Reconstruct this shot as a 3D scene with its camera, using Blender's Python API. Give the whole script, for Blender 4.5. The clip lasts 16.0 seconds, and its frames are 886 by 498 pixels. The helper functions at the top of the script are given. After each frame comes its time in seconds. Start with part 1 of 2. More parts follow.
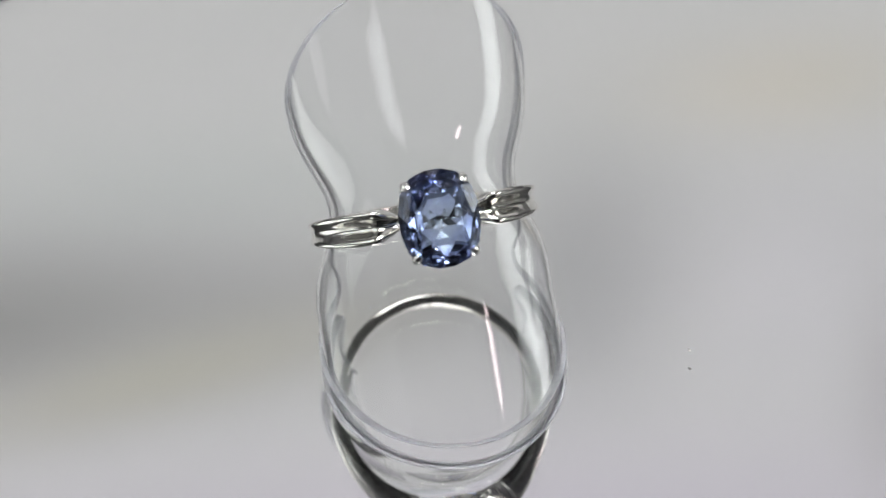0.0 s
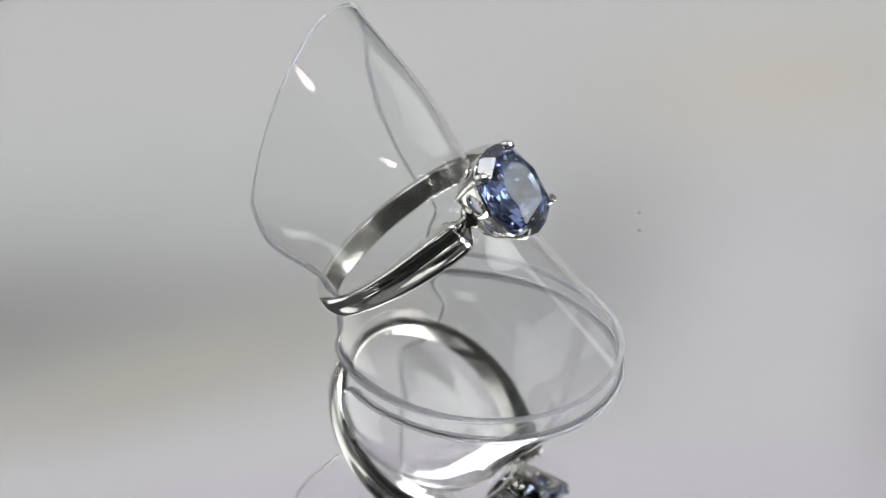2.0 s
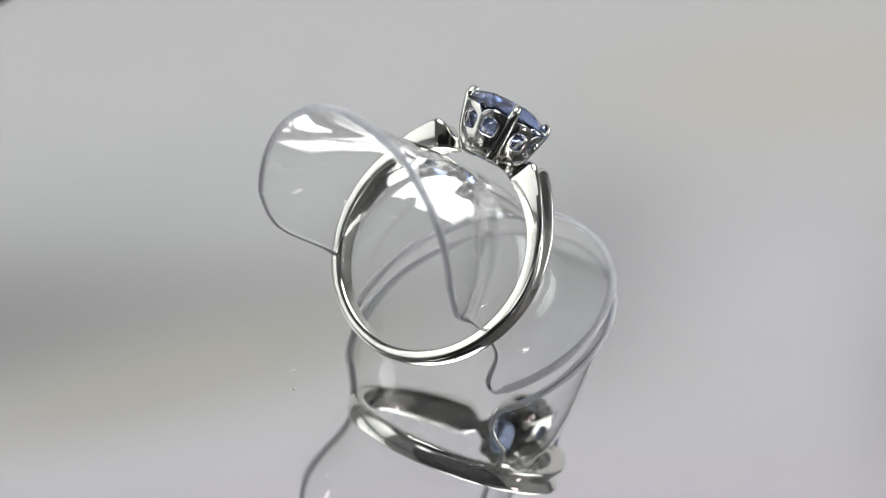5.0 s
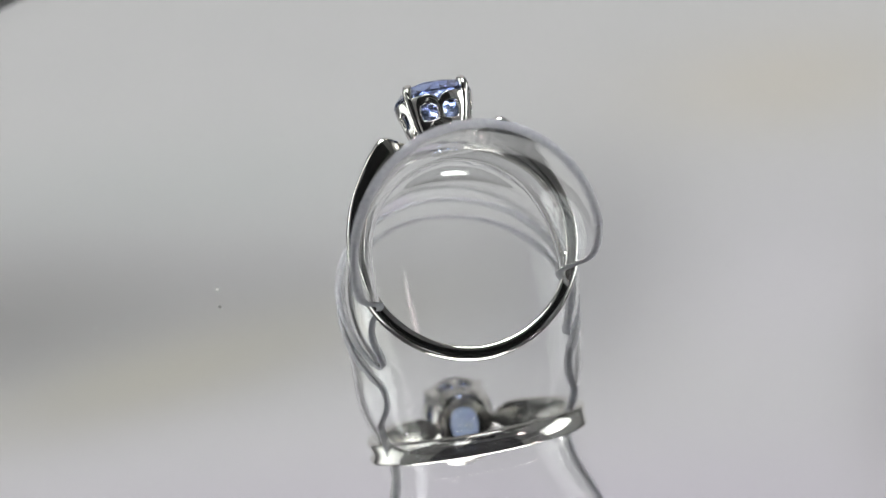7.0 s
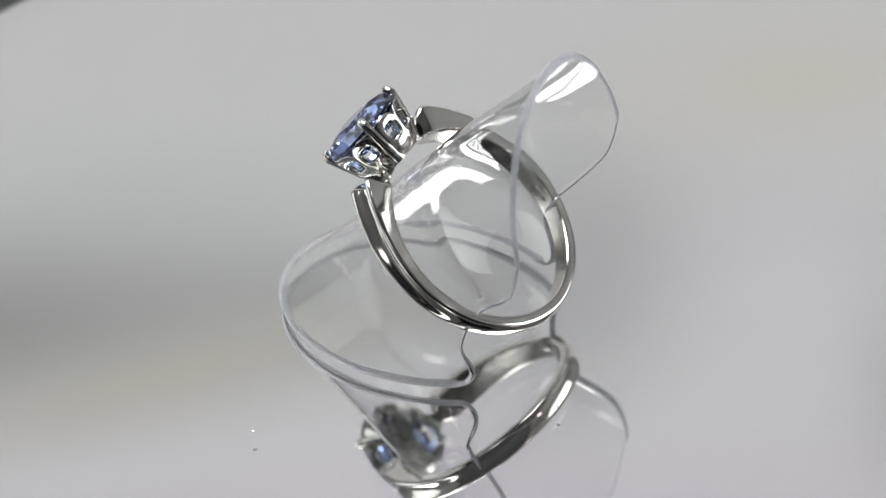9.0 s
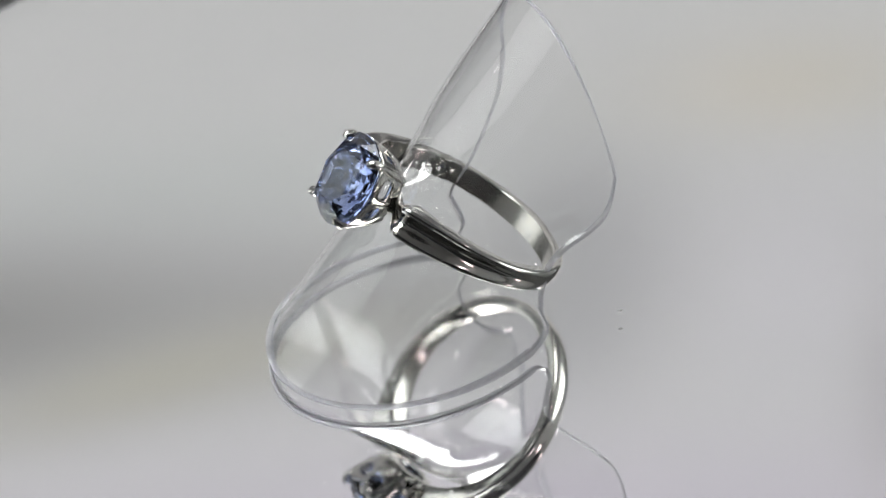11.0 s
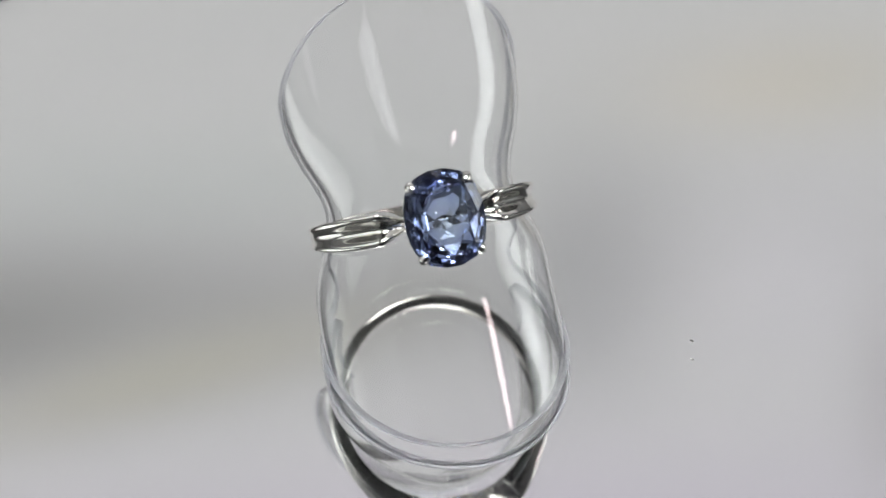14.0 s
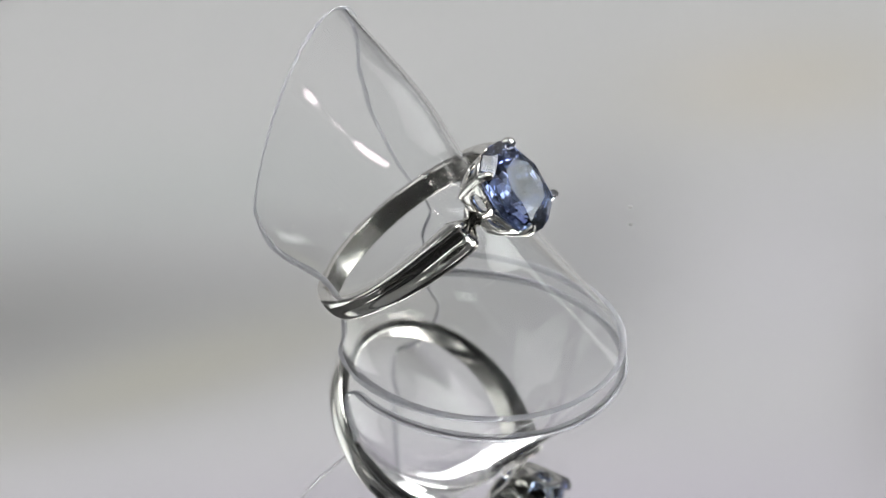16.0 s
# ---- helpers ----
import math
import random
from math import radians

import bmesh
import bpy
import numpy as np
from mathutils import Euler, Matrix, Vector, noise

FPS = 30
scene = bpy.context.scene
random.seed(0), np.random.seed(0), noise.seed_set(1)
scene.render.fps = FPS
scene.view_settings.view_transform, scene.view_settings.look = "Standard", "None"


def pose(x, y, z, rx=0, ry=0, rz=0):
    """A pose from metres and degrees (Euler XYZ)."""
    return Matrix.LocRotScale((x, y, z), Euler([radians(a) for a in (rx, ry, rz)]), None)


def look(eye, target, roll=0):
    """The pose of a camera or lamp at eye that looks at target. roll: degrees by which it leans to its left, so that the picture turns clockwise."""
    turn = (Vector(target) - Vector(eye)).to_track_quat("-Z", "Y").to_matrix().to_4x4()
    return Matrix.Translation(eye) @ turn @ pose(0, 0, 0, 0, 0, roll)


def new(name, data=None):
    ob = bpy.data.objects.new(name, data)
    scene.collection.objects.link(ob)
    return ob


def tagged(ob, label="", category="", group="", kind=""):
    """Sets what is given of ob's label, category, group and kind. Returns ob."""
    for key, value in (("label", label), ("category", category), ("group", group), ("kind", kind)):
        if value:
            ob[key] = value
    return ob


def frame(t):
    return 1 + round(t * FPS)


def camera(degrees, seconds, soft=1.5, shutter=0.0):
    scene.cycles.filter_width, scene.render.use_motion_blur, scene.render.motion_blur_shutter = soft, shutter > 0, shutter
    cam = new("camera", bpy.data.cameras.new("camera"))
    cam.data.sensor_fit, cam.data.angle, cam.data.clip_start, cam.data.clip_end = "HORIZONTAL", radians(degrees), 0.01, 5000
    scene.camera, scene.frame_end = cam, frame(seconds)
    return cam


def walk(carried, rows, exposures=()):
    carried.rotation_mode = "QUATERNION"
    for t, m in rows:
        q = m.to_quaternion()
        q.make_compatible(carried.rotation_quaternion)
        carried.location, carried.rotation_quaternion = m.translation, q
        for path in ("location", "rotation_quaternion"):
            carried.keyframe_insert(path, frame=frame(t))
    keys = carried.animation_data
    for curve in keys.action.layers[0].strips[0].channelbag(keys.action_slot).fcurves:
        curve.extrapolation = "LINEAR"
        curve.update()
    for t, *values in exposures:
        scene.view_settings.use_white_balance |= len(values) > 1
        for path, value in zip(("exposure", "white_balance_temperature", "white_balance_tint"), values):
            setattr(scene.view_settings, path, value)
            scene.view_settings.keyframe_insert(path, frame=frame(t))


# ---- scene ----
PERIOD = 13.878            # seconds for one full turn of the turntable
YAW = 8.0                  # how far the display is turned at the start
cam = camera(16.0, 16.0, soft=1.2)
EYE = Vector((0.0, -0.218504, 0.199182))
VIEW = Matrix(((0.996825, 0.079616, 0.000527), (-0.051947, 0.655390, -0.753503), (-0.060336, 0.751083, 0.657445)))
STAND = Matrix.Translation(EYE) @ VIEW.to_4x4()
walk(cam, [(0.0, STAND), (16.0, STAND)], exposures=[(0.0, 0.0), (16.0, 0.0)])
cam.data.dof.use_dof = True
cam.data.dof.focus_distance = 0.284
cam.data.dof.aperture_fstop = 27.0
MM = 0.001


# ---- world and light ----
world = bpy.data.worlds.new("studio_air")
scene.world = world
world.use_nodes = True
world.node_tree.nodes["Background"].inputs["Color"].default_value = (0.75, 0.8, 0.9, 1)
world.node_tree.nodes["Background"].inputs["Strength"].default_value = 0.1


# ---- material helpers ----
def material(name):
    mat = bpy.data.materials.new(name)
    mat.use_nodes = True
    return mat, mat.node_tree, mat.node_tree.nodes["Principled BSDF"]


def link(tree, a, b):
    tree.links.new(a, b)


def coords(tree, kind="Object"):
    return tree.nodes.new("ShaderNodeTexCoord").outputs[kind]


def noise_tex(tree, vec, scale, detail=3.0, rough=0.5):
    node = tree.nodes.new("ShaderNodeTexNoise")
    node.inputs["Scale"].default_value = scale
    node.inputs["Detail"].default_value = detail
    node.inputs["Roughness"].default_value = rough
    link(tree, vec, node.inputs["Vector"])
    return node.outputs["Fac"]


def remap(tree, val, lo, hi, a=0.3, b=0.7):
    node = tree.nodes.new("ShaderNodeMapRange")
    for k, v in zip(("From Min", "From Max", "To Min", "To Max"), (a, b, lo, hi)):
        node.inputs[k].default_value = v
    link(tree, val, node.inputs["Value"])
    return node.outputs["Result"]


def mix_colour(tree, fac, a, b):
    node = tree.nodes.new("ShaderNodeMix")
    node.data_type = "RGBA"
    link(tree, fac, node.inputs[0])
    for sock, v in ((node.inputs[6], a), (node.inputs[7], b)):
        if isinstance(v, tuple):
            sock.default_value = (*v, 1)
        else:
            link(tree, v, sock)
    return node.outputs[2]


def bump(tree, bsdf, height, strength, distance):
    node = tree.nodes.new("ShaderNodeBump")
    node.inputs["Strength"].default_value = strength
    node.inputs["Distance"].default_value = distance
    link(tree, height, node.inputs["Height"])
    link(tree, node.outputs["Normal"], bsdf.inputs["Normal"])


def plain_paint(name, colour, rough=0.6, scale=12.0, vary=0.12):
    mat, tree, bsdf = material(name)
    n = noise_tex(tree, coords(tree), scale, 4)
    dark = tuple(c * (1 - vary) for c in colour)
    link(tree, mix_colour(tree, remap(tree, n, 0, 1), dark, colour), bsdf.inputs["Base Color"])
    bsdf.inputs["Roughness"].default_value = rough
    bump(tree, bsdf, noise_tex(tree, coords(tree), scale * 20, 2), 0.1, 0.0005)
    return mat


def white_gold(name, rough_lo, rough_hi, colour=(0.80, 0.785, 0.76)):
    mat, tree, bsdf = material(name)
    co = coords(tree)
    bsdf.inputs["Metallic"].default_value = 1.0
    n = noise_tex(tree, co, 900, 3)
    fine = noise_tex(tree, co, 5200, 3)
    warm = tuple(c * k for c, k in zip(colour, (0.98, 0.965, 0.93)))
    link(tree, mix_colour(tree, remap(tree, n, 0, 1), warm, colour), bsdf.inputs["Base Color"])
    link(tree, remap(tree, fine, rough_lo, rough_hi), bsdf.inputs["Roughness"])
    bump(tree, bsdf, n, 0.05, 0.00001)
    return mat


def clear_plastic(name, rough_lo, rough_hi, tint, ior, relief):
    mat, tree, bsdf = material(name)
    co = coords(tree)
    bsdf.inputs["Transmission Weight"].default_value = 1.0
    bsdf.inputs["IOR"].default_value = ior
    bsdf.inputs["Base Color"].default_value = (*tint, 1)
    link(tree, remap(tree, noise_tex(tree, co, 420, 5), rough_lo, rough_hi, 0.45, 0.8), bsdf.inputs["Roughness"])
    bump(tree, bsdf, noise_tex(tree, co, 260 if relief < 0.3 else 2600, 3), relief, 0.00012)
    return mat


GOLD = white_gold("white_gold_polished", 0.06, 0.13)
GOLD_IN = white_gold("white_gold_satin", 0.14, 0.28, (0.74, 0.72, 0.69))
PLASTIC = clear_plastic("clear_plastic", 0.0, 0.03, (0.993, 0.995, 0.995), 1.38, 0.002)


def frosted(name, dark, light, clearness, relief=0.6):
    """Milky stuff that lets light through from both sides, with a rough sheen."""
    mat, tree, bsdf = material(name)
    co = coords(tree)
    grain = noise_tex(tree, co, 2400, 4)
    tone = mix_colour(tree, remap(tree, grain, 0, 1), dark, light)
    link(tree, tone, bsdf.inputs["Base Color"])
    link(tree, remap(tree, grain, 0.25, 0.55), bsdf.inputs["Roughness"])
    if relief:
        bump(tree, bsdf, noise_tex(tree, co, 3800, 2), relief, 0.00006)
    veil = tree.nodes.new("ShaderNodeBsdfTranslucent")
    link(tree, tone, veil.inputs["Color"])
    clear = tree.nodes.new("ShaderNodeBsdfTransparent")
    first, second = tree.nodes.new("ShaderNodeMixShader"), tree.nodes.new("ShaderNodeMixShader")
    first.inputs[0].default_value, second.inputs[0].default_value = 0.55, clearness
    link(tree, bsdf.outputs[0], first.inputs[1])
    link(tree, veil.outputs[0], first.inputs[2])
    link(tree, first.outputs[0], second.inputs[1])
    link(tree, clear.outputs[0], second.inputs[2])
    link(tree, second.outputs[0], tree.nodes["Material Output"].inputs["Surface"])
    return mat


EDGE = frosted("cut_plastic_edge", (0.74, 0.75, 0.82), (0.93, 0.93, 0.97), 0.56)
GLASS = clear_plastic("mirror_glass", 0.0, 0.004, (0.995, 0.995, 0.997), 1.5, 0.0)


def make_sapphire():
    """Light through the stone painted as colour: pale, slightly green heart, deep blue girdle."""
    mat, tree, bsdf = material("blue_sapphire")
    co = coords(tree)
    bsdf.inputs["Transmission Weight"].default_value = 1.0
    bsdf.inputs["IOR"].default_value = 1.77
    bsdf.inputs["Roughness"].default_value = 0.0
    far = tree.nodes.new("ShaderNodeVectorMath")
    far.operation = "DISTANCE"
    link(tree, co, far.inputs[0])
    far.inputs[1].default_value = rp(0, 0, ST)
    light_path = remap(tree, far.outputs["Value"], 0, 1, 0.0013, 0.0034)
    # lighter and darker blue patches painted in for facet contrast
    facet_tone = mix_colour(tree, remap(tree, noise_tex(tree, co, 520, 3), 0, 1), (0.10, 0.16, 0.60), (0.50, 0.62, 0.98))
    link(tree, mix_colour(tree, light_path, (0.68, 0.80, 0.95), facet_tone), bsdf.inputs["Base Color"])
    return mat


def make_silver():
    mat, tree, bsdf = material("mirror_silver")
    bsdf.inputs["Metallic"].default_value = 1.0
    bsdf.inputs["Roughness"].default_value = 0.0
    n = noise_tex(tree, coords(tree), 60, 3)
    link(tree, mix_colour(tree, remap(tree, n, 0, 1), (0.93, 0.935, 0.93), (0.95, 0.95, 0.945)), bsdf.inputs["Base Color"])
    return mat


def glow(name, colour, strength, base=(0.8, 0.8, 0.8), fade=None):
    """A lit surface; fade is a width and height over which a diffuser dims softly towards its border."""
    mat, tree, bsdf = material(name)
    bsdf.inputs["Base Color"].default_value = (*base, 1)
    bsdf.inputs["Roughness"].default_value = 0.35
    n = noise_tex(tree, coords(tree), 5, 2)
    a = tuple(c * 0.94 for c in colour)
    tone = mix_colour(tree, remap(tree, n, 0, 1), a, colour)
    bsdf.inputs["Emission Strength"].default_value = strength
    if fade:
        scaled = tree.nodes.new("ShaderNodeVectorMath")
        scaled.operation = "MULTIPLY"
        link(tree, coords(tree), scaled.inputs[0])
        scaled.inputs[1].default_value = (2 / fade[0], 2 / fade[1], 0)
        size = tree.nodes.new("ShaderNodeVectorMath")
        size.operation = "LENGTH"
        link(tree, scaled.outputs[0], size.inputs[0])
        link(tree, remap(tree, size.outputs["Value"], 1.35 * strength, 0.25 * strength, 0.35, 1.1), bsdf.inputs["Emission Strength"])
    link(tree, tone, bsdf.inputs["Emission Color"])
    return mat


SILVER = make_silver()
DUST = frosted("dust_fibre", (0.90, 0.89, 0.87), (0.97, 0.97, 0.96), 0.1, 0.0)
DARK = plain_paint("dark_plastic", (0.02, 0.02, 0.022), 0.5, 80)
TABLE = plain_paint("dark_laminate", (0.035, 0.035, 0.038), 0.5, 25)
BLACK = plain_paint("black_flag_cloth", (0.02, 0.02, 0.021), 0.9, 30)
WALL = plain_paint("grey_wall_paint", (0.46, 0.465, 0.47), 0.8, 6)
CEIL = plain_paint("grey_ceiling_paint", (0.42, 0.42, 0.42), 0.8, 6)


# ---- mesh helpers ----
def smooth(me, angle=32):
    for p in me.polygons:
        p.use_smooth = True
    me.set_sharp_from_angle(angle=radians(angle))


def part(name, bm, mat, parent=None, label="", sharp=32):
    me = bpy.data.meshes.new(name)
    bmesh.ops.recalc_face_normals(bm, faces=bm.faces)
    bm.to_mesh(me)
    bm.free()
    for m in (mat if isinstance(mat, (list, tuple)) else [mat]):
        me.materials.append(m)
    if sharp is not None:
        smooth(me, sharp)
    ob = new(name, me)
    ob.parent = parent
    if label:
        ob["label"] = label
    return ob


def grid_faces(bm, rows, wrap_u=False, wrap_v=False):
    """Skin a list of rows of points."""
    vs = [[bm.verts.new(p) for p in r] for r in rows]
    nu, nv = len(vs), len(vs[0])
    for i in range(nu if wrap_u else nu - 1):
        for j in range(nv if wrap_v else nv - 1):
            a, b = vs[i], vs[(i + 1) % nu]
            bm.faces.new((a[j], a[(j + 1) % nv], b[(j + 1) % nv], b[j]))
    return vs


def box(bm, centre, size, bevel=0.0):
    made = bmesh.ops.create_cube(bm, size=1.0, matrix=Matrix.Translation(centre) @ Matrix.Diagonal((*size, 1)))
    if bevel:
        edges = list({e for v in made["verts"] for e in v.link_edges})
        bmesh.ops.bevel(bm, geom=edges, offset=bevel, segments=3, affect="EDGES", profile=0.5)


def tube(bm, pts, radii, sides=12, flat=1.0, up=Vector((0, 0, 1))):
    """A rounded rod along pts; flat squeezes it across."""
    rows = []
    for i, p in enumerate(pts):
        t = (pts[min(i + 1, len(pts) - 1)] - pts[max(i - 1, 0)]).normalized()
        a = t.cross(up).normalized()
        b = a.cross(t)
        rows.append([p + radii[i] * (a * math.cos(k * math.tau / sides) + b * flat * math.sin(k * math.tau / sides)) for k in range(sides)])
    vs = grid_faces(bm, rows, wrap_v=True)
    bm.faces.new(list(reversed(vs[0])))
    bm.faces.new(vs[-1])


def curve_of(x, table):
    """A smooth curve through (x, value) pairs, without overshoot at turning points."""
    n = len(table)
    if x <= table[0][0]:
        return table[0][1]
    for i in range(n - 1):
        x0, a = table[i]
        x1, b = table[i + 1]
        if x <= x1:
            h, step = x1 - x0, (b - a) / (x1 - x0)
            before = (a - table[i - 1][1]) / (x0 - table[i - 1][0]) if i else step
            after = (table[i + 2][1] - b) / (table[i + 2][0] - x1) if i + 2 < n else step
            m0 = 2 * before * step / (before + step) if before * step > 0 else 0.0
            m1 = 2 * after * step / (after + step) if after * step > 0 else 0.0
            u = (x - x0) / h
            return (2 * u ** 3 - 3 * u * u + 1) * a + (u ** 3 - 2 * u * u + u) * h * m0 + (3 * u * u - 2 * u ** 3) * b + (u ** 3 - u * u) * h * m1
    return table[-1][1]


# ---- the unseen room added round the display ----
def studio():
    # walls, ceiling and floor are added out of view; only reflections catch them
    size, high, low = 0.95, 1.15, -0.76
    for name, c, s in (("wall_north", (0, size + 0.05, 0.2), (2 * size + 0.2, 0.1, 1.92)), ("wall_south", (0, -size - 0.05, 0.2), (2 * size + 0.2, 0.1, 1.92)),
                       ("wall_east", (size + 0.05, 0, 0.2), (0.1, 2 * size, 1.92)), ("wall_west", (-size - 0.05, 0, 0.2), (0.1, 2 * size, 1.92))):
        bm = bmesh.new()
        box(bm, c, s)
        tagged(part(name, bm, WALL, sharp=None), "unseen grey wall added to close the room", "wall", kind="structure")
    bm = bmesh.new()
    box(bm, (0, 0, high + 0.05), (2 * size + 0.2, 2 * size + 0.2, 0.1))
    tagged(part("ceiling", bm, CEIL, sharp=None), "unseen grey ceiling added to close the room", "ceiling", kind="structure")
    bm = bmesh.new()
    box(bm, (0, 0, low - 0.05), (2 * size + 0.2, 2 * size + 0.2, 0.1))
    tagged(part("floor", bm, WALL, sharp=None), "unseen grey floor added to close the room", "floor", kind="structure")
    # unseen black cloth added behind the camera for dark reflections in the metal
    bm = bmesh.new()
    grid_faces(bm, [[Vector((x, -size + 0.03 + 0.012 * math.sin(x * 90), z)) for x in np.linspace(-0.90, 0.90, 300)] for z in (low, 0.2, 0.85)])
    cloth = tagged(part("curtain", bm, BLACK), "unseen black cloth added behind the camera to darken reflections", "curtain", kind="structure")
    cloth.modifiers.new("thickness", "SOLIDIFY").thickness = 0.003
    # second unseen cloth, added overhead so upward faces reflect black
    bm = bmesh.new()
    grid_faces(bm, [[Vector((x, y, 1.135 + 0.006 * math.sin(x * 60 + y * 9))) for x in np.linspace(-0.35, 0.35, 50)] for y in np.linspace(-0.85, -0.42, 24)])
    cloth = tagged(part("overhead_flag", bm, BLACK), "unseen black cloth added over the camera to darken reflections", "curtain", kind="structure")
    cloth.modifiers.new("thickness", "SOLIDIFY").thickness = 0.003
    table = tagged(new("work_table"), "dark laminate table under the turntable", "table")
    bm = bmesh.new()
    box(bm, (0, 0.1, -0.0385), (1.3, 0.9, 0.025), 0.003)
    part("tabletop", bm, TABLE, table)
    for x in (-0.6, 0.6):
        for y in (-0.3, 0.5):
            bm = bmesh.new()
            box(bm, (x, y, -0.4055), (0.04, 0.04, 0.709), 0.003)
            part("leg", bm, DARK, table)


def backdrop():
    """Glowing sheet added behind the table, light and shade painted; the mirror shows it."""
    mat, tree, bsdf = material("painted_glow_sheet")
    co = coords(tree)
    sep = tree.nodes.new("ShaderNodeSeparateXYZ")
    link(tree, co, sep.inputs[0])

    def calc(op, a, b=None):
        node = tree.nodes.new("ShaderNodeMath")
        node.operation = op
        for k, v in enumerate((a, b)):
            if v is None:
                continue
            if isinstance(v, (int, float)):
                node.inputs[k].default_value = v
            else:
                link(tree, v, node.inputs[k])
        return node.outputs[0]

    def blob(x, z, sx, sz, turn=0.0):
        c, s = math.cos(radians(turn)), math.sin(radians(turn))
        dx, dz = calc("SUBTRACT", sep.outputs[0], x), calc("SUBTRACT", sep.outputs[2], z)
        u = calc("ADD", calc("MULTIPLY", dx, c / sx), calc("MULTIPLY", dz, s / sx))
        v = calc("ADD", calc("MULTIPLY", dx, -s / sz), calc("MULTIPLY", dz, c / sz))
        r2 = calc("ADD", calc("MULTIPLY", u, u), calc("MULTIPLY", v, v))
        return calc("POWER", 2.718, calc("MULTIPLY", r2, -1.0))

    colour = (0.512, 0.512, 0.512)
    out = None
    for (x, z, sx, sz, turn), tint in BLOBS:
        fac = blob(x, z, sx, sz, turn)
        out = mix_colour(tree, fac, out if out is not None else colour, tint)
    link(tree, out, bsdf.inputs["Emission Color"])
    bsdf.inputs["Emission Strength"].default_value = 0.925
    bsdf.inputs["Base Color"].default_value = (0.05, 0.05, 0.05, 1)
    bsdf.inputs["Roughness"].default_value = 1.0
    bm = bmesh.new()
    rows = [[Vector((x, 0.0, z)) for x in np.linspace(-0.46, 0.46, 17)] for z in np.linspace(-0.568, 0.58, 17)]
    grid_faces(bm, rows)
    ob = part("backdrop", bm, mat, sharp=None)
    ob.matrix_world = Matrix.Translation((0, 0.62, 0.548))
    tagged(ob, "pale grey glowing sheet with painted light and shade, out of focus", "backdrop", kind="structure")


# light and shade painted as colour blobs on the glowing sheet, metres across it
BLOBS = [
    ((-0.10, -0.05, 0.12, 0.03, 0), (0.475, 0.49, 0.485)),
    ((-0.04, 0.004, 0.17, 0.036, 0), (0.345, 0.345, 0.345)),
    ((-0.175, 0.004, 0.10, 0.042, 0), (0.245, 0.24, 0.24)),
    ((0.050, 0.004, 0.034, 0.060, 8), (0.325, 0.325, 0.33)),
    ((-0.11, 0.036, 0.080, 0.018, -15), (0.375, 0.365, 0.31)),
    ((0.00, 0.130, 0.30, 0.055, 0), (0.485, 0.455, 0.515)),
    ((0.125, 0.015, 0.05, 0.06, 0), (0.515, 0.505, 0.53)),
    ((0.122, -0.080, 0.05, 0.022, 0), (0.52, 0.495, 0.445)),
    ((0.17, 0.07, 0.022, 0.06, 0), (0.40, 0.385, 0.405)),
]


def light_panel(place, target, width, height, mat, label, anchor):
    """A flat lamp; a pole ties it to the ceiling or the floor at the height of anchor."""
    thing = tagged(new("light_panel"), label, "light panel")
    m = look(place, target)
    bm = bmesh.new()
    box(bm, (0, 0, 0), (width, height, 0.004), 0.001)
    part("diffuser", bm, mat, thing, "glowing white diffuser").matrix_world = m
    bm = bmesh.new()
    for sx in (-1, 1):
        box(bm, (sx * (width / 2 + 0.008), 0, 0.008), (0.014, height + 0.03, 0.03), 0.002)
        box(bm, (0, sx * (height / 2 + 0.008), 0.008), (width + 0.001, 0.014, 0.03), 0.002)
    box(bm, (0, 0, 0.018), (width, height, 0.008), 0.001)
    bm.transform(m)
    part("housing", bm, DARK, thing)
    back = m @ Vector((0, 0, 0.03))
    bm = bmesh.new()
    tube(bm, [Vector((back.x, back.y, z)) for z in np.linspace(back.z, anchor, 4)], [0.008] * 4, 16, 1.0, Vector((0, 1, 0)))
    part("pole", bm, DARK, thing)
    return thing


def desk_lamp(place, target):
    thing = tagged(new("desk_lamp"), "small dark desk lamp with a bright bulb", "lamp")
    m = look(place, target)
    bm = bmesh.new()
    bmesh.ops.create_uvsphere(bm, u_segments=24, v_segments=12, radius=0.021, matrix=m @ Matrix.Diagonal((2.2, 1, 1, 1)))
    part("bulb", bm, BULB, thing, "glowing bulb")
    bm = bmesh.new()
    rows = [[m @ Vector((r * math.cos(k * math.tau / 32), r * math.sin(k * math.tau / 32), z)) for k in range(32)] for r, z in ((0.065, -0.012), (0.064, -0.012), (0.05, 0.03), (0.014, 0.05), (0.015, 0.052), (0.052, 0.031), (0.066, -0.012))]
    grid_faces(bm, rows, wrap_v=True)
    part("shade", bm, DARK, thing)
    top = m @ Vector((0, 0, 0.05))
    foot = Vector((top.x + 0.03, top.y - 0.02, -0.026))
    bm = bmesh.new()
    tube(bm, [top, top + Vector((0.03, -0.02, 0.02)), foot + Vector((0, 0, 0.2)), foot], [0.006] * 4, 12, 1.0, Vector((0.3, 1, 0)))
    part("stem", bm, DARK, thing)
    bm = bmesh.new()
    bmesh.ops.create_cone(bm, cap_ends=True, segments=40, radius1=0.055, radius2=0.048, depth=0.016, matrix=Matrix.Translation(foot + Vector((0, 0, 0.008))))
    part("base", bm, DARK, thing)
    return thing


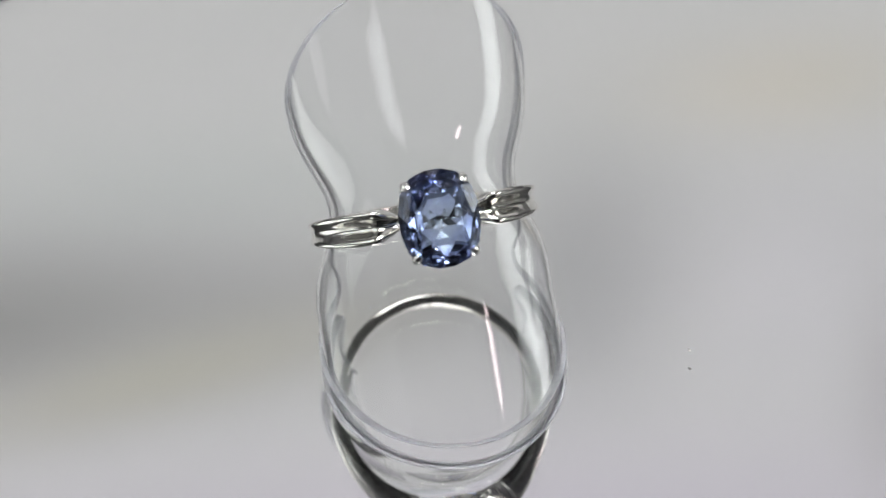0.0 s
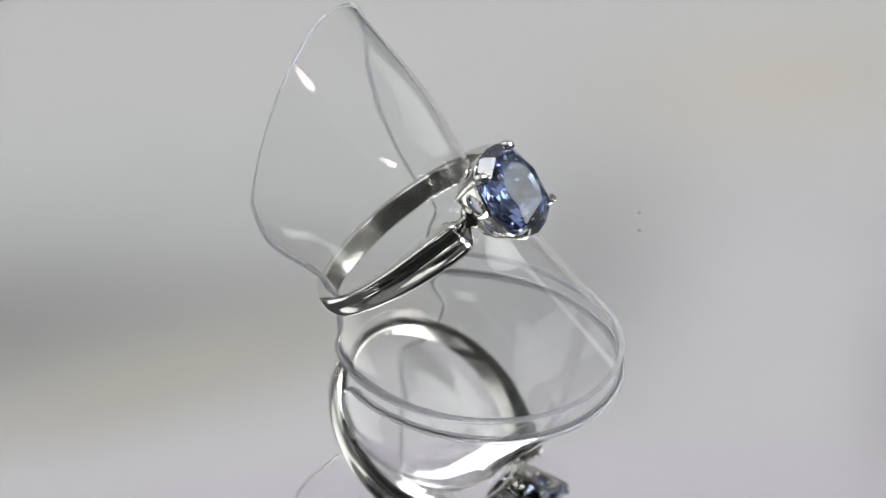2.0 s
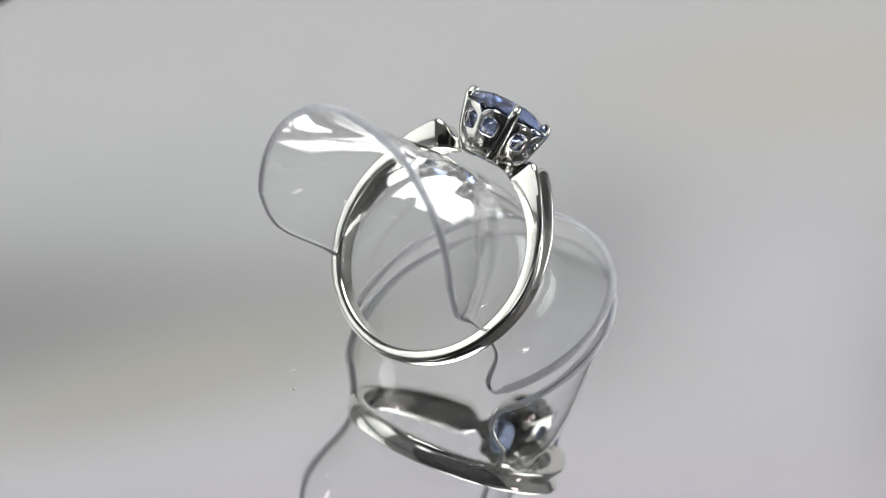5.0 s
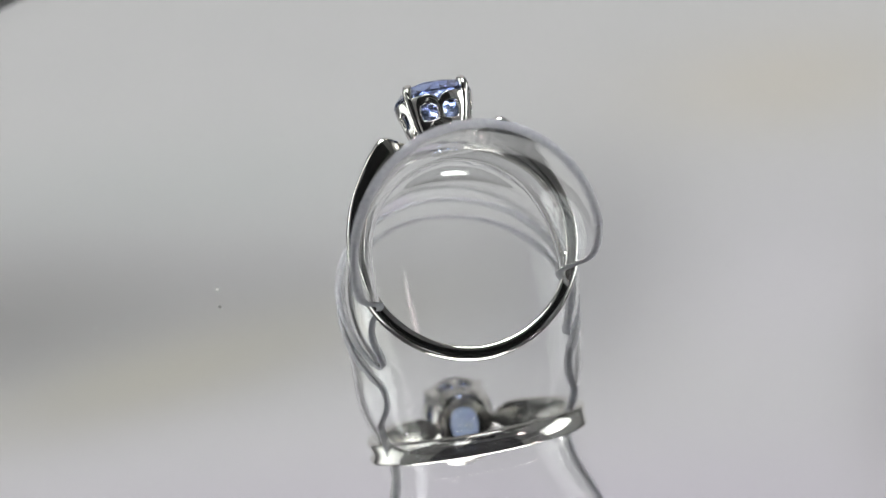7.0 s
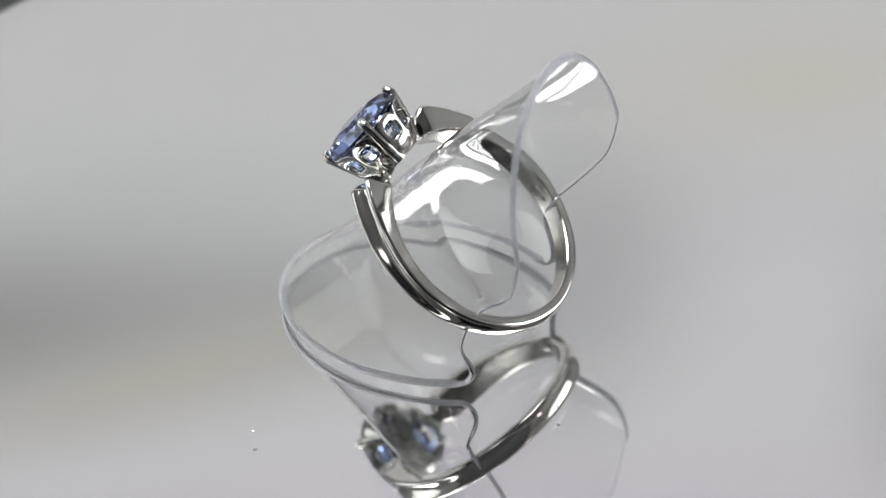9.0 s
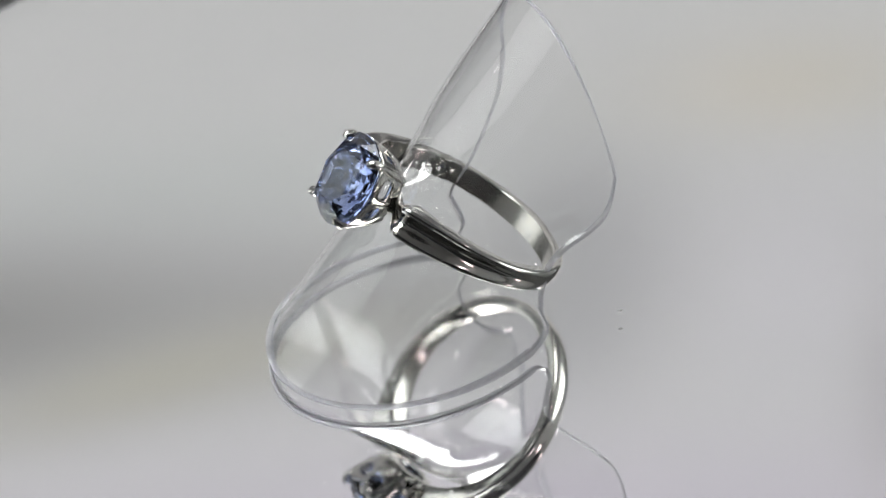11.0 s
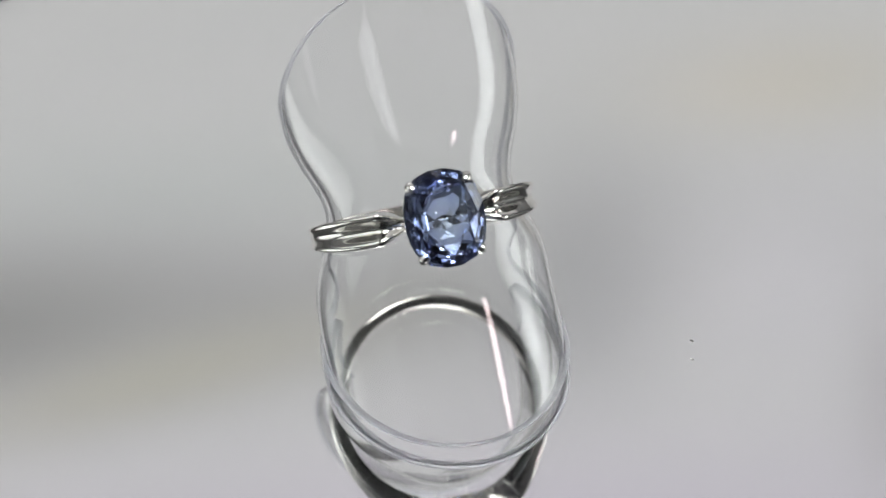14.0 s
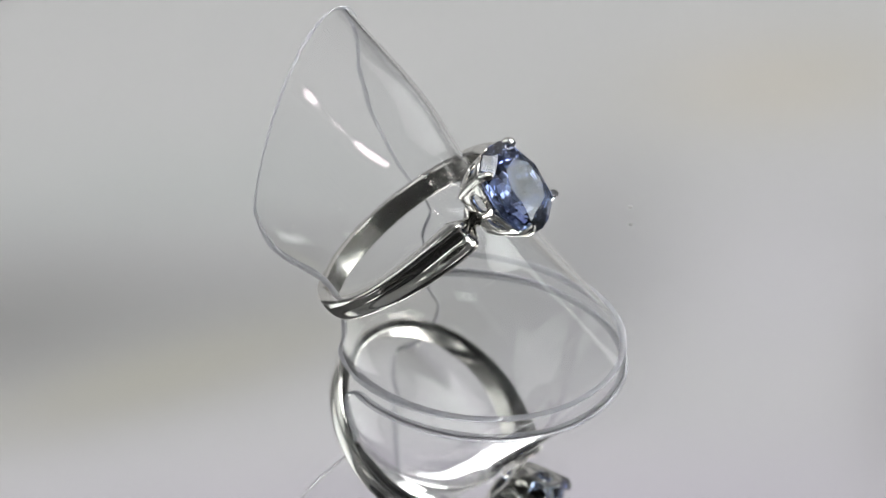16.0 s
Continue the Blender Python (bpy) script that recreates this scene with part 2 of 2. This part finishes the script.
# ---- the display ----
def turntable():
    thing = tagged(new("mirror_turntable"), "round glass mirror plate on a dark turning stand", "turntable")
    rim = 0.0733
    off = Vector((0.00040, 0.00090, 0))

    def disc(bm, z0, z1, r, chamfer, n=128):
        prof = [(r - chamfer, z0), (r, z0 + chamfer), (r, z1 - chamfer), (r - chamfer, z1)]
        vs = grid_faces(bm, [[off + Vector((p * math.cos(k * math.tau / n), p * math.sin(k * math.tau / n), z)) for k in range(n)] for p, z in prof], wrap_v=True)
        bm.faces.new(list(reversed(vs[0])))
        bm.faces.new(vs[-1])

    bm = bmesh.new()
    disc(bm, -0.0021, 0.0, rim, 0.0004)
    part("glass_plate", bm, GLASS, thing, "clear glass front of the mirror", sharp=20)
    bm = bmesh.new()
    disc(bm, -0.0024, -0.00213, rim - 0.0005, 0.0001)
    part("silver_backing", bm, SILVER, thing, "silvered back of the mirror", sharp=20)
    bm = bmesh.new()
    disc(bm, -0.008, -0.00245, rim + 0.004, 0.0008)
    disc(bm, -0.026, -0.008, 0.05, 0.002)
    part("stand", bm, DARK, thing, "dark plastic base", sharp=30)
    return thing


# holder: a bent clear sheet, a leaning tube cut flat at the foot and mitred at the top
H_EL, H_C = radians(48.09), Vector((-0.95, 5.937, 10.52))
H_D, H_N = Vector((0, math.cos(H_EL), math.sin(H_EL))), Vector((0, -math.sin(H_EL), math.cos(H_EL)))


def holder_radius(s, phi):
    w = 1.0 if math.cos(phi) < 0 else math.sin(phi) ** 2
    a = abs(s)
    if s > 0:
        side, ridge = 2.394 * (1 - math.exp(-(a / 5.152) ** 2)), 2.112 * a / 20
    else:
        side, ridge = 2.825 * (1 - math.exp(-(a / 4.927) ** 2)), 1.23 * a / 20
    ridge += curve_of(s, [(-24, 0.2), (-10, 0.85), (-4, 1.9), (0, 2.1), (4, 1.85), (8, 1.25), (12, 0.65), (16, 0.15), (22, -0.2)])
    up = min(1.0, max(0.0, (s + 4) / 8))
    down = min(1.0, max(0.0, (-s - 2) / 8))
    lean = up * (0.4 * math.sin(phi) * max(0.0, math.cos(phi)) + 0.35 * max(0.0, math.sin(phi))) - 0.9 * down * max(0.0, math.sin(phi)) ** 2
    return 8.477 + 0.12 * min(1.0, max(0.0, -s / 8)) + w * side + (1 - w) * ridge + lean


def holder_point(s, phi):
    r = holder_radius(s, phi)
    return (H_C + H_D * s + H_N * (r * math.cos(phi)) + Vector((r * math.sin(phi), 0, 0))) * MM


def ring_holder():
    def foot(phi):
        s = -10.0
        for _ in range(40):
            s = -(H_C.z + holder_radius(s, phi) * math.cos(phi) * H_N.z) / H_D.z
        return s

    def top(phi):
        s = 10.0
        for _ in range(40):
            s = 10.19 + 0.841 * holder_radius(s, phi) * math.cos(phi)
        return s

    ends = [(0.0, 123.5), (0.03, 126.5), (0.07, 127.0), (0.14, 126.0), (0.24, 121.0), (0.36, 110.0), (0.45, 105.0), (0.55, 102.0), (0.65, 100.5), (0.8, 99.5), (0.89, 98.0), (0.95, 93.5), (1.0, 86.0)]
    rows = []
    for i in range(73):
        v = i / 72
        v = 0.5 - 0.5 * math.cos(v * math.pi) * (0.25 + 0.75 * abs(math.cos(v * math.pi)) ** 0.2) if 0 < v < 1 else v
        row = []
        for j in range(97):
            phi = radians((j / 48 - 1) * curve_of(v, ends))
            a, b = foot(phi), top(phi)
            row.append(holder_point(a + (b - a) * v, phi))
        rows.append(row)
    thing = tagged(new("ring_holder"), "clear bent plastic ring stand on the mirror", "ring stand")
    bm = bmesh.new()
    grid_faces(bm, rows)
    ob = part("sheet", bm, [PLASTIC, EDGE], thing, "clear bent plastic sheet", sharp=60)
    mod = ob.modifiers.new("thickness", "SOLIDIFY")
    mod.thickness, mod.offset, mod.material_offset_rim, mod.use_quality_normals = 0.0003, -0.35, 1, True

    # the saw-cut border, slightly thicker and frosted
    cols = list(zip(*rows))
    for name, line, inner in (("foot_edge", rows[0], rows[2]), ("top_edge", rows[-1], rows[-3]), ("side_edge", cols[0], cols[2]), ("side_edge", cols[-1], cols[-3])):
        bm = bmesh.new()
        strips = []
        n = len(line)
        for k in range(n):
            along = (line[min(k + 1, n - 1)] - line[max(k - 1, 0)]).normalized()
            into = (inner[k] - line[k])
            into = (into - along * into.dot(along)).normalized()
            out = along.cross(into).normalized()
            axis = (line[k] / MM - H_C) - H_D * (line[k] / MM - H_C).dot(H_D)
            if out.dot(axis) < 0:
                out = -out
            rough = (0.015 if name == "foot_edge" else 0.05) * noise.noise(line[k] * 2600)
            wide = 1.45 if name == "foot_edge" else 1.1
            lo, hi = wide * (-0.44 - rough) * MM, wide * (0.30 + rough) * MM
            dep = ((0.18 if name == "foot_edge" else 0.10) + 0.4 * rough) * MM
            tip = into * (-0.05 * MM)
            ring4 = [line[k] + tip + out * (lo * 0.7), line[k] + out * lo + into * dep * 0.4, line[k] + out * (lo * 0.6) + into * dep, line[k] + out * (hi * 0.6) + into * dep, line[k] + out * hi + into * dep * 0.4, line[k] + tip + out * (hi * 0.7)]
            strips.append([Vector((p.x, p.y, max(p.z, 0.00001))) for p in ring4])
        vs = grid_faces(bm, strips, wrap_v=True)
        bm.faces.new(list(reversed(vs[0])))
        bm.faces.new(vs[-1])
        part(name, bm, EDGE, thing, "frosted saw-cut plastic edge", sharp=50)
    return thing


# ring: axes x across, d along the finger, n up to the stone
R_EL, R_C = radians(51.44), Vector((-1.389, 2.432, 10.896))
R_D, R_N = Vector((0, math.cos(R_EL), math.sin(R_EL))), Vector((0, -math.sin(R_EL), math.cos(R_EL)))


def rp(x, d, n):
    return (R_C + Vector((x, 0, 0)) + R_D * d + R_N * n) * MM


def ring_band(thing):
    half = [(0, 1.3), (12, 1.25), (18, 0.62), (23, 1.1), (28, 1.48), (40, 1.5), (65, 1.32), (90, 1.12), (180, 1.05)]
    edge = [(0, 9.95), (12, 9.95), (18, 10.4), (28, 12.15), (34, 11.85), (50, 11.15), (75, 10.75), (110, 10.66), (180, 10.86)]
    groove = [(0, 0.0), (16, 0.0), (24, 0.7), (34, 0.95), (60, 0.62), (85, 0.36), (105, 0.14), (122, 0.0), (180, 0.0)]
    bore = [(0, 9.35), (90, 9.35), (180, 9.62)]
    rows = []
    for a in np.linspace(11.0, 349.0, 360):
        a = float(a)
        al = a if a < 180 else 360 - a
        w, e, g = curve_of(al, half), curve_of(al, edge), curve_of(al, groove)
        inner = curve_of(al, bore)
        round_off = min(1.0, max(0.0, (al - 60) / 60))
        sec = []
        for v in np.linspace(-1, 1, 37):
            av = abs(v)
            dome = 0.28 * (1 - av ** 2.2) * round_off
            dip = g * (0.5 + 0.5 * math.cos(math.pi * min(1.0, av / 0.76))) ** 0.8
            lip = 0.22 * max(0.0, (av - 0.84) / 0.16) ** 2
            sec.append((v * w, e - 0.28 * round_off + dome - dip - lip))
        flank = [(1.0, e - 0.45), (1.0, 0.5 * e + 0.5 * inner), (0.99, inner + 0.24), (0.95, inner + 0.09), (0.88, inner + 0.02), (0.6, inner), (0.25, inner - 0.02)]
        sec += [(w * k, r) for k, r in flank] + [(-w * k, r) for k, r in reversed(flank)]
        rows.append([rp(r * math.sin(radians(a)), d, r * math.cos(radians(a))) for d, r in sec])
    bm = bmesh.new()
    vs = grid_faces(bm, rows, wrap_v=True)
    bm.faces.new(list(reversed(vs[0])))
    bm.faces.new(vs[-1])
    for f in bm.faces:
        c = f.calc_center_median() / MM - R_C
        if math.hypot(c.x, c.dot(R_N)) < curve_of(abs(math.degrees(math.atan2(c.x, c.dot(R_N)))), bore) + 0.02:
            f.material_index = 1
    part("band", bm, [GOLD, GOLD_IN], thing, "polished white gold band with grooved shoulders", sharp=34)


ST = 13.60                # height of the stone's girdle over the ring's centre


def outline(t, a, b, power=2.45):
    c, s = math.cos(t), math.sin(t)
    r = (abs(c) ** power + abs(s) ** power) ** (-1 / power)
    return a * r * c, b * r * s


def gem(thing):
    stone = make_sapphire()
    A, B = 3.62, 4.38
    pts = []

    def layer(n, k, h, turn=0.0):
        for i in range(n):
            x, d = outline((i + turn) * math.tau / n, A * k, B * k)
            pts.append(rp(x, d, ST + h))

    layer(8, 0.55, 1.32, 0.5)
    layer(8, 0.80, 0.95, 0.0)
    layer(16, 1.0, 0.10, 0.5)
    layer(16, 1.0, -0.08, 0.5)
    layer(8, 0.87, -0.60, 0.5)
    layer(16, 0.70, -1.15, 0.0)
    layer(8, 0.43, -1.75, 0.5)
    layer(8, 0.24, -1.97, 0.0)
    layer(4, 0.07, -2.08, 0.5)
    bm = bmesh.new()
    for p in pts:
        bm.verts.new(p)
    bmesh.ops.convex_hull(bm, input=bm.verts)
    bmesh.ops.dissolve_limit(bm, angle_limit=radians(0.8), verts=bm.verts, edges=bm.edges)
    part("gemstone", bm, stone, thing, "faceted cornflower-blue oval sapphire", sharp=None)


PRONGS = [(2.50, 3.12), (-2.50, 3.12), (-2.50, -3.12), (2.50, -3.12)]


def setting(thing):
    """The pierced basket under the stone: four sides with two arched windows each."""
    def wall(u, v):
        """u in turns round the basket, v from the foot to the top."""
        t = u * math.tau
        k = 0.63 + 0.37 * v ** 0.6
        x, d = outline(t, 3.36 * k, 4.08 * k)
        return rp(x, d, 9.6 + 3.85 * v)

    corner = math.atan2(PRONGS[0][1] / 4.38, PRONGS[0][0] / 3.62) / math.tau
    marks = [corner, 0.5 - corner, 0.5 + corner, 1 - corner, 1 + corner]
    bm = bmesh.new()
    n = 32
    for a, b in zip(marks, marks[1:]):
        for h in (0, 1):
            u0, u1 = a + (b - a) * h / 2, a + (b - a) * (h + 1) / 2
            levels = [[], [], []]
            for i in range(n):
                t = (i + 0.5) * math.tau / n
                c, s = math.cos(t), math.sin(t)
                k = 1 / max(abs(c), abs(s))
                sq = (c * k, s * k)
                kr = (abs(c) ** 2.6 + abs(s) ** 2.6) ** (-1 / 2.6)
                low = (abs(c) ** 5 + abs(s) ** 5) ** (-1 / 5)
                hole = (c * kr, s * kr) if s > 0 else (c * low, s * low)
                for lv, (fx, fy) in enumerate((sq, tuple(0.5 * p + 0.4 * q for p, q in zip(sq, hole)), (hole[0] * 0.60, 0.09 + hole[1] * 0.40))):
                    inward = (1 - 2 * h) * (0.0, 0.09, 0.17)[lv]
                    x = (u0 + u1) / 2 + (fx + inward) * (u1 - u0) / 2
                    centre_side = fx if h == 0 else -fx
                    roof = 1.0 - (0.34 * abs(fx) ** 2.2 if centre_side > 0 else 0.10 * fx * fx) if fy > 0 else 1.0
                    y = 0.58 + fy * (0.42 * roof if fy > 0 else 0.58)
                    levels[lv].append(wall(x, y))
            grid_faces(bm, levels, wrap_v=True)
    bmesh.ops.remove_doubles(bm, verts=bm.verts, dist=0.00002)
    ob = part("basket", bm, GOLD, thing, "pierced white gold basket with arched windows", sharp=40)
    mod = ob.modifiers.new("thickness", "SOLIDIFY")
    mod.thickness, mod.offset = 0.00050, 0.1
    bev = ob.modifiers.new("worn_edges", "BEVEL")
    bev.width, bev.segments, bev.limit_method, bev.angle_limit = 0.00008, 2, "ANGLE", radians(45)
    bm = bmesh.new()
    rows = []
    for k in range(64):
        t = k * math.tau / 64
        row = []
        for r, h in ((0.40, 9.25), (0.60, 9.25), (0.63, 9.4), (0.63, 9.75), (0.57, 9.85), (0.42, 9.8)):
            x, d = outline(t, 3.45 * r, 4.18 * r)
            row.append(rp(x, d, h))
        rows.append(row)
    grid_faces(bm, rows, wrap_u=True, wrap_v=True)
    part("basket_foot", bm, GOLD, thing, sharp=35)
    for x, d in PRONGS:
        bm = bmesh.new()
        rise = ((0.58, 9.6), (0.76, 11.0), (0.88, 12.3), (0.98, 13.3), (1.04, 13.95), (1.0, 14.4), (0.93, 14.58))
        pts = [rp(x * k, d * k, h) for k, h in rise]
        tube(bm, pts, [r * MM for r in (0.70, 0.68, 0.60, 0.50, 0.46, 0.43, 0.28)], 14)
        part("prong", bm, GOLD, thing, sharp=50)


def hallmark(thing):
    """Small strokes stamped inside the band."""
    bm = bmesh.new()
    def spot(a, d):
        return rp(9.33 * math.sin(radians(a)), d, 9.33 * math.cos(radians(a)))
    for strokes in ([(-104.5, -0.55), (-105.5, 0.35), (-106.5, -0.5)], [(-106.8, 0.3), (-108.2, -0.5), (-109.4, 0.4)], [(-110.0, -0.4), (-111.0, 0.15), (-112.2, -0.1)], [(-112.6, 0.3), (-114.4, 0.1), (-116.2, 0.35)]):
        tube(bm, [spot(*p) for p in strokes], [0.00010] * len(strokes), 8, 1.0, R_N)
    part("hallmark", bm, GOLD, thing, "stamped maker's mark strokes")


def finger_ring():
    thing = tagged(new("finger_ring"), "polished white gold ring with oval blue sapphire on clear stand", "ring")
    ring_band(thing)
    setting(thing)
    gem(thing)
    hallmark(thing)
    return thing


def dust():
    bm = bmesh.new()
    rnd = random.Random(7)
    spots = [(20.52, -10.08, 0.28), (7.21, 14.19, 0.28)]
    for _ in range(150):
        r, a = 10 + 60 * rnd.random() ** 0.7, rnd.random() * math.tau
        spots.append((r * math.cos(a), r * math.sin(a), rnd.uniform(0.03, 0.10)))
    for x, y, size in spots:
        turn = Matrix.Translation((x * MM, y * MM, size * 0.12 * MM)) @ Euler((0, 0, rnd.random() * 6)).to_matrix().to_4x4() @ Matrix.Diagonal((size * MM * rnd.uniform(0.4, 1.2), size * MM * 0.5, size * MM * 0.12, 1))
        bmesh.ops.create_icosphere(bm, subdivisions=1, radius=1.0, matrix=turn)
    ob = part("dust_specks", bm, DUST)
    return tagged(ob, "pale dust specks scattered on the mirror", "dust", kind="stuff")


def lint():
    """Tiny bits of lint that cling to the clear stand."""
    bm = bmesh.new()
    rnd = random.Random(11)
    for _ in range(46):
        p = holder_point(rnd.uniform(-11, 9), radians(rnd.uniform(-85, 85)))
        size = rnd.choice((0.025, 0.03, 0.035, 0.05)) * MM
        out = (p / MM - H_C) - H_D * (p / MM - H_C).dot(H_D)
        turn = Matrix.Translation(p + out.normalized() * 0.00022) @ out.to_track_quat("Z", "Y").to_matrix().to_4x4() @ Matrix.Diagonal((size * rnd.uniform(0.6, 2.0), size, size * 0.4, 1))
        bmesh.ops.create_icosphere(bm, subdivisions=1, radius=1.0, matrix=turn)
    return tagged(part("lint_specks", bm, DUST), "tiny pale lint specks clinging to the clear stand", "lint", kind="stuff")


studio()
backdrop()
PANEL = glow("panel_glow", (0.98, 1.0, 0.99), 19.0, fade=(0.60, 0.46))
SIDE = glow("side_panel_glow", (0.94, 1.0, 0.98), 0.9, fade=(0.75, 1.05))
RIGHT = glow("bright_side_panel_glow", (0.95, 1.0, 0.985), 3.2, fade=(0.70, 0.34))
FRONT = glow("front_panel_glow", (0.96, 1.0, 1.0), 2.3, fade=(0.24, 0.17))
BULB = glow("lamp_glow", (1.0, 0.82, 0.87), 18.0)
light_panel((0.0, 0.12, 1.05), (0, 0.119, 0), 0.60, 0.46, PANEL, "rectangular white light panel hanging from the ceiling", 1.15)
light_panel((0.78, 0.02, 0.07), (0, 0, 0.05), 0.60, 0.26, RIGHT, "low wide white light panel on a dark floor pole", -0.76)
light_panel((-0.76, 0.14, 0.42), (0, 0, 0.30), 0.62, 0.80, SIDE, "tall white light panel on a dark floor pole", -0.76)
light_panel((-0.28, -0.48, 0.585), (0, 0, 0), 0.24, 0.17, FRONT, "small white light panel on a dark floor pole", -0.76)
desk_lamp((0.487, -0.328, 0.375), (0, 0, 0.01))
plate = turntable()
holder = ring_holder()
ring = finger_ring()
specks = dust()
fluff = lint()


# ---- what moves ----
def motions():
    for thing in (plate, holder, ring, specks, fluff):
        walk(thing, [(k / 10, pose(0, 0, 0, 0, 0, YAW + 360.0 * k / 10 / PERIOD)) for k in range(161)])


motions()
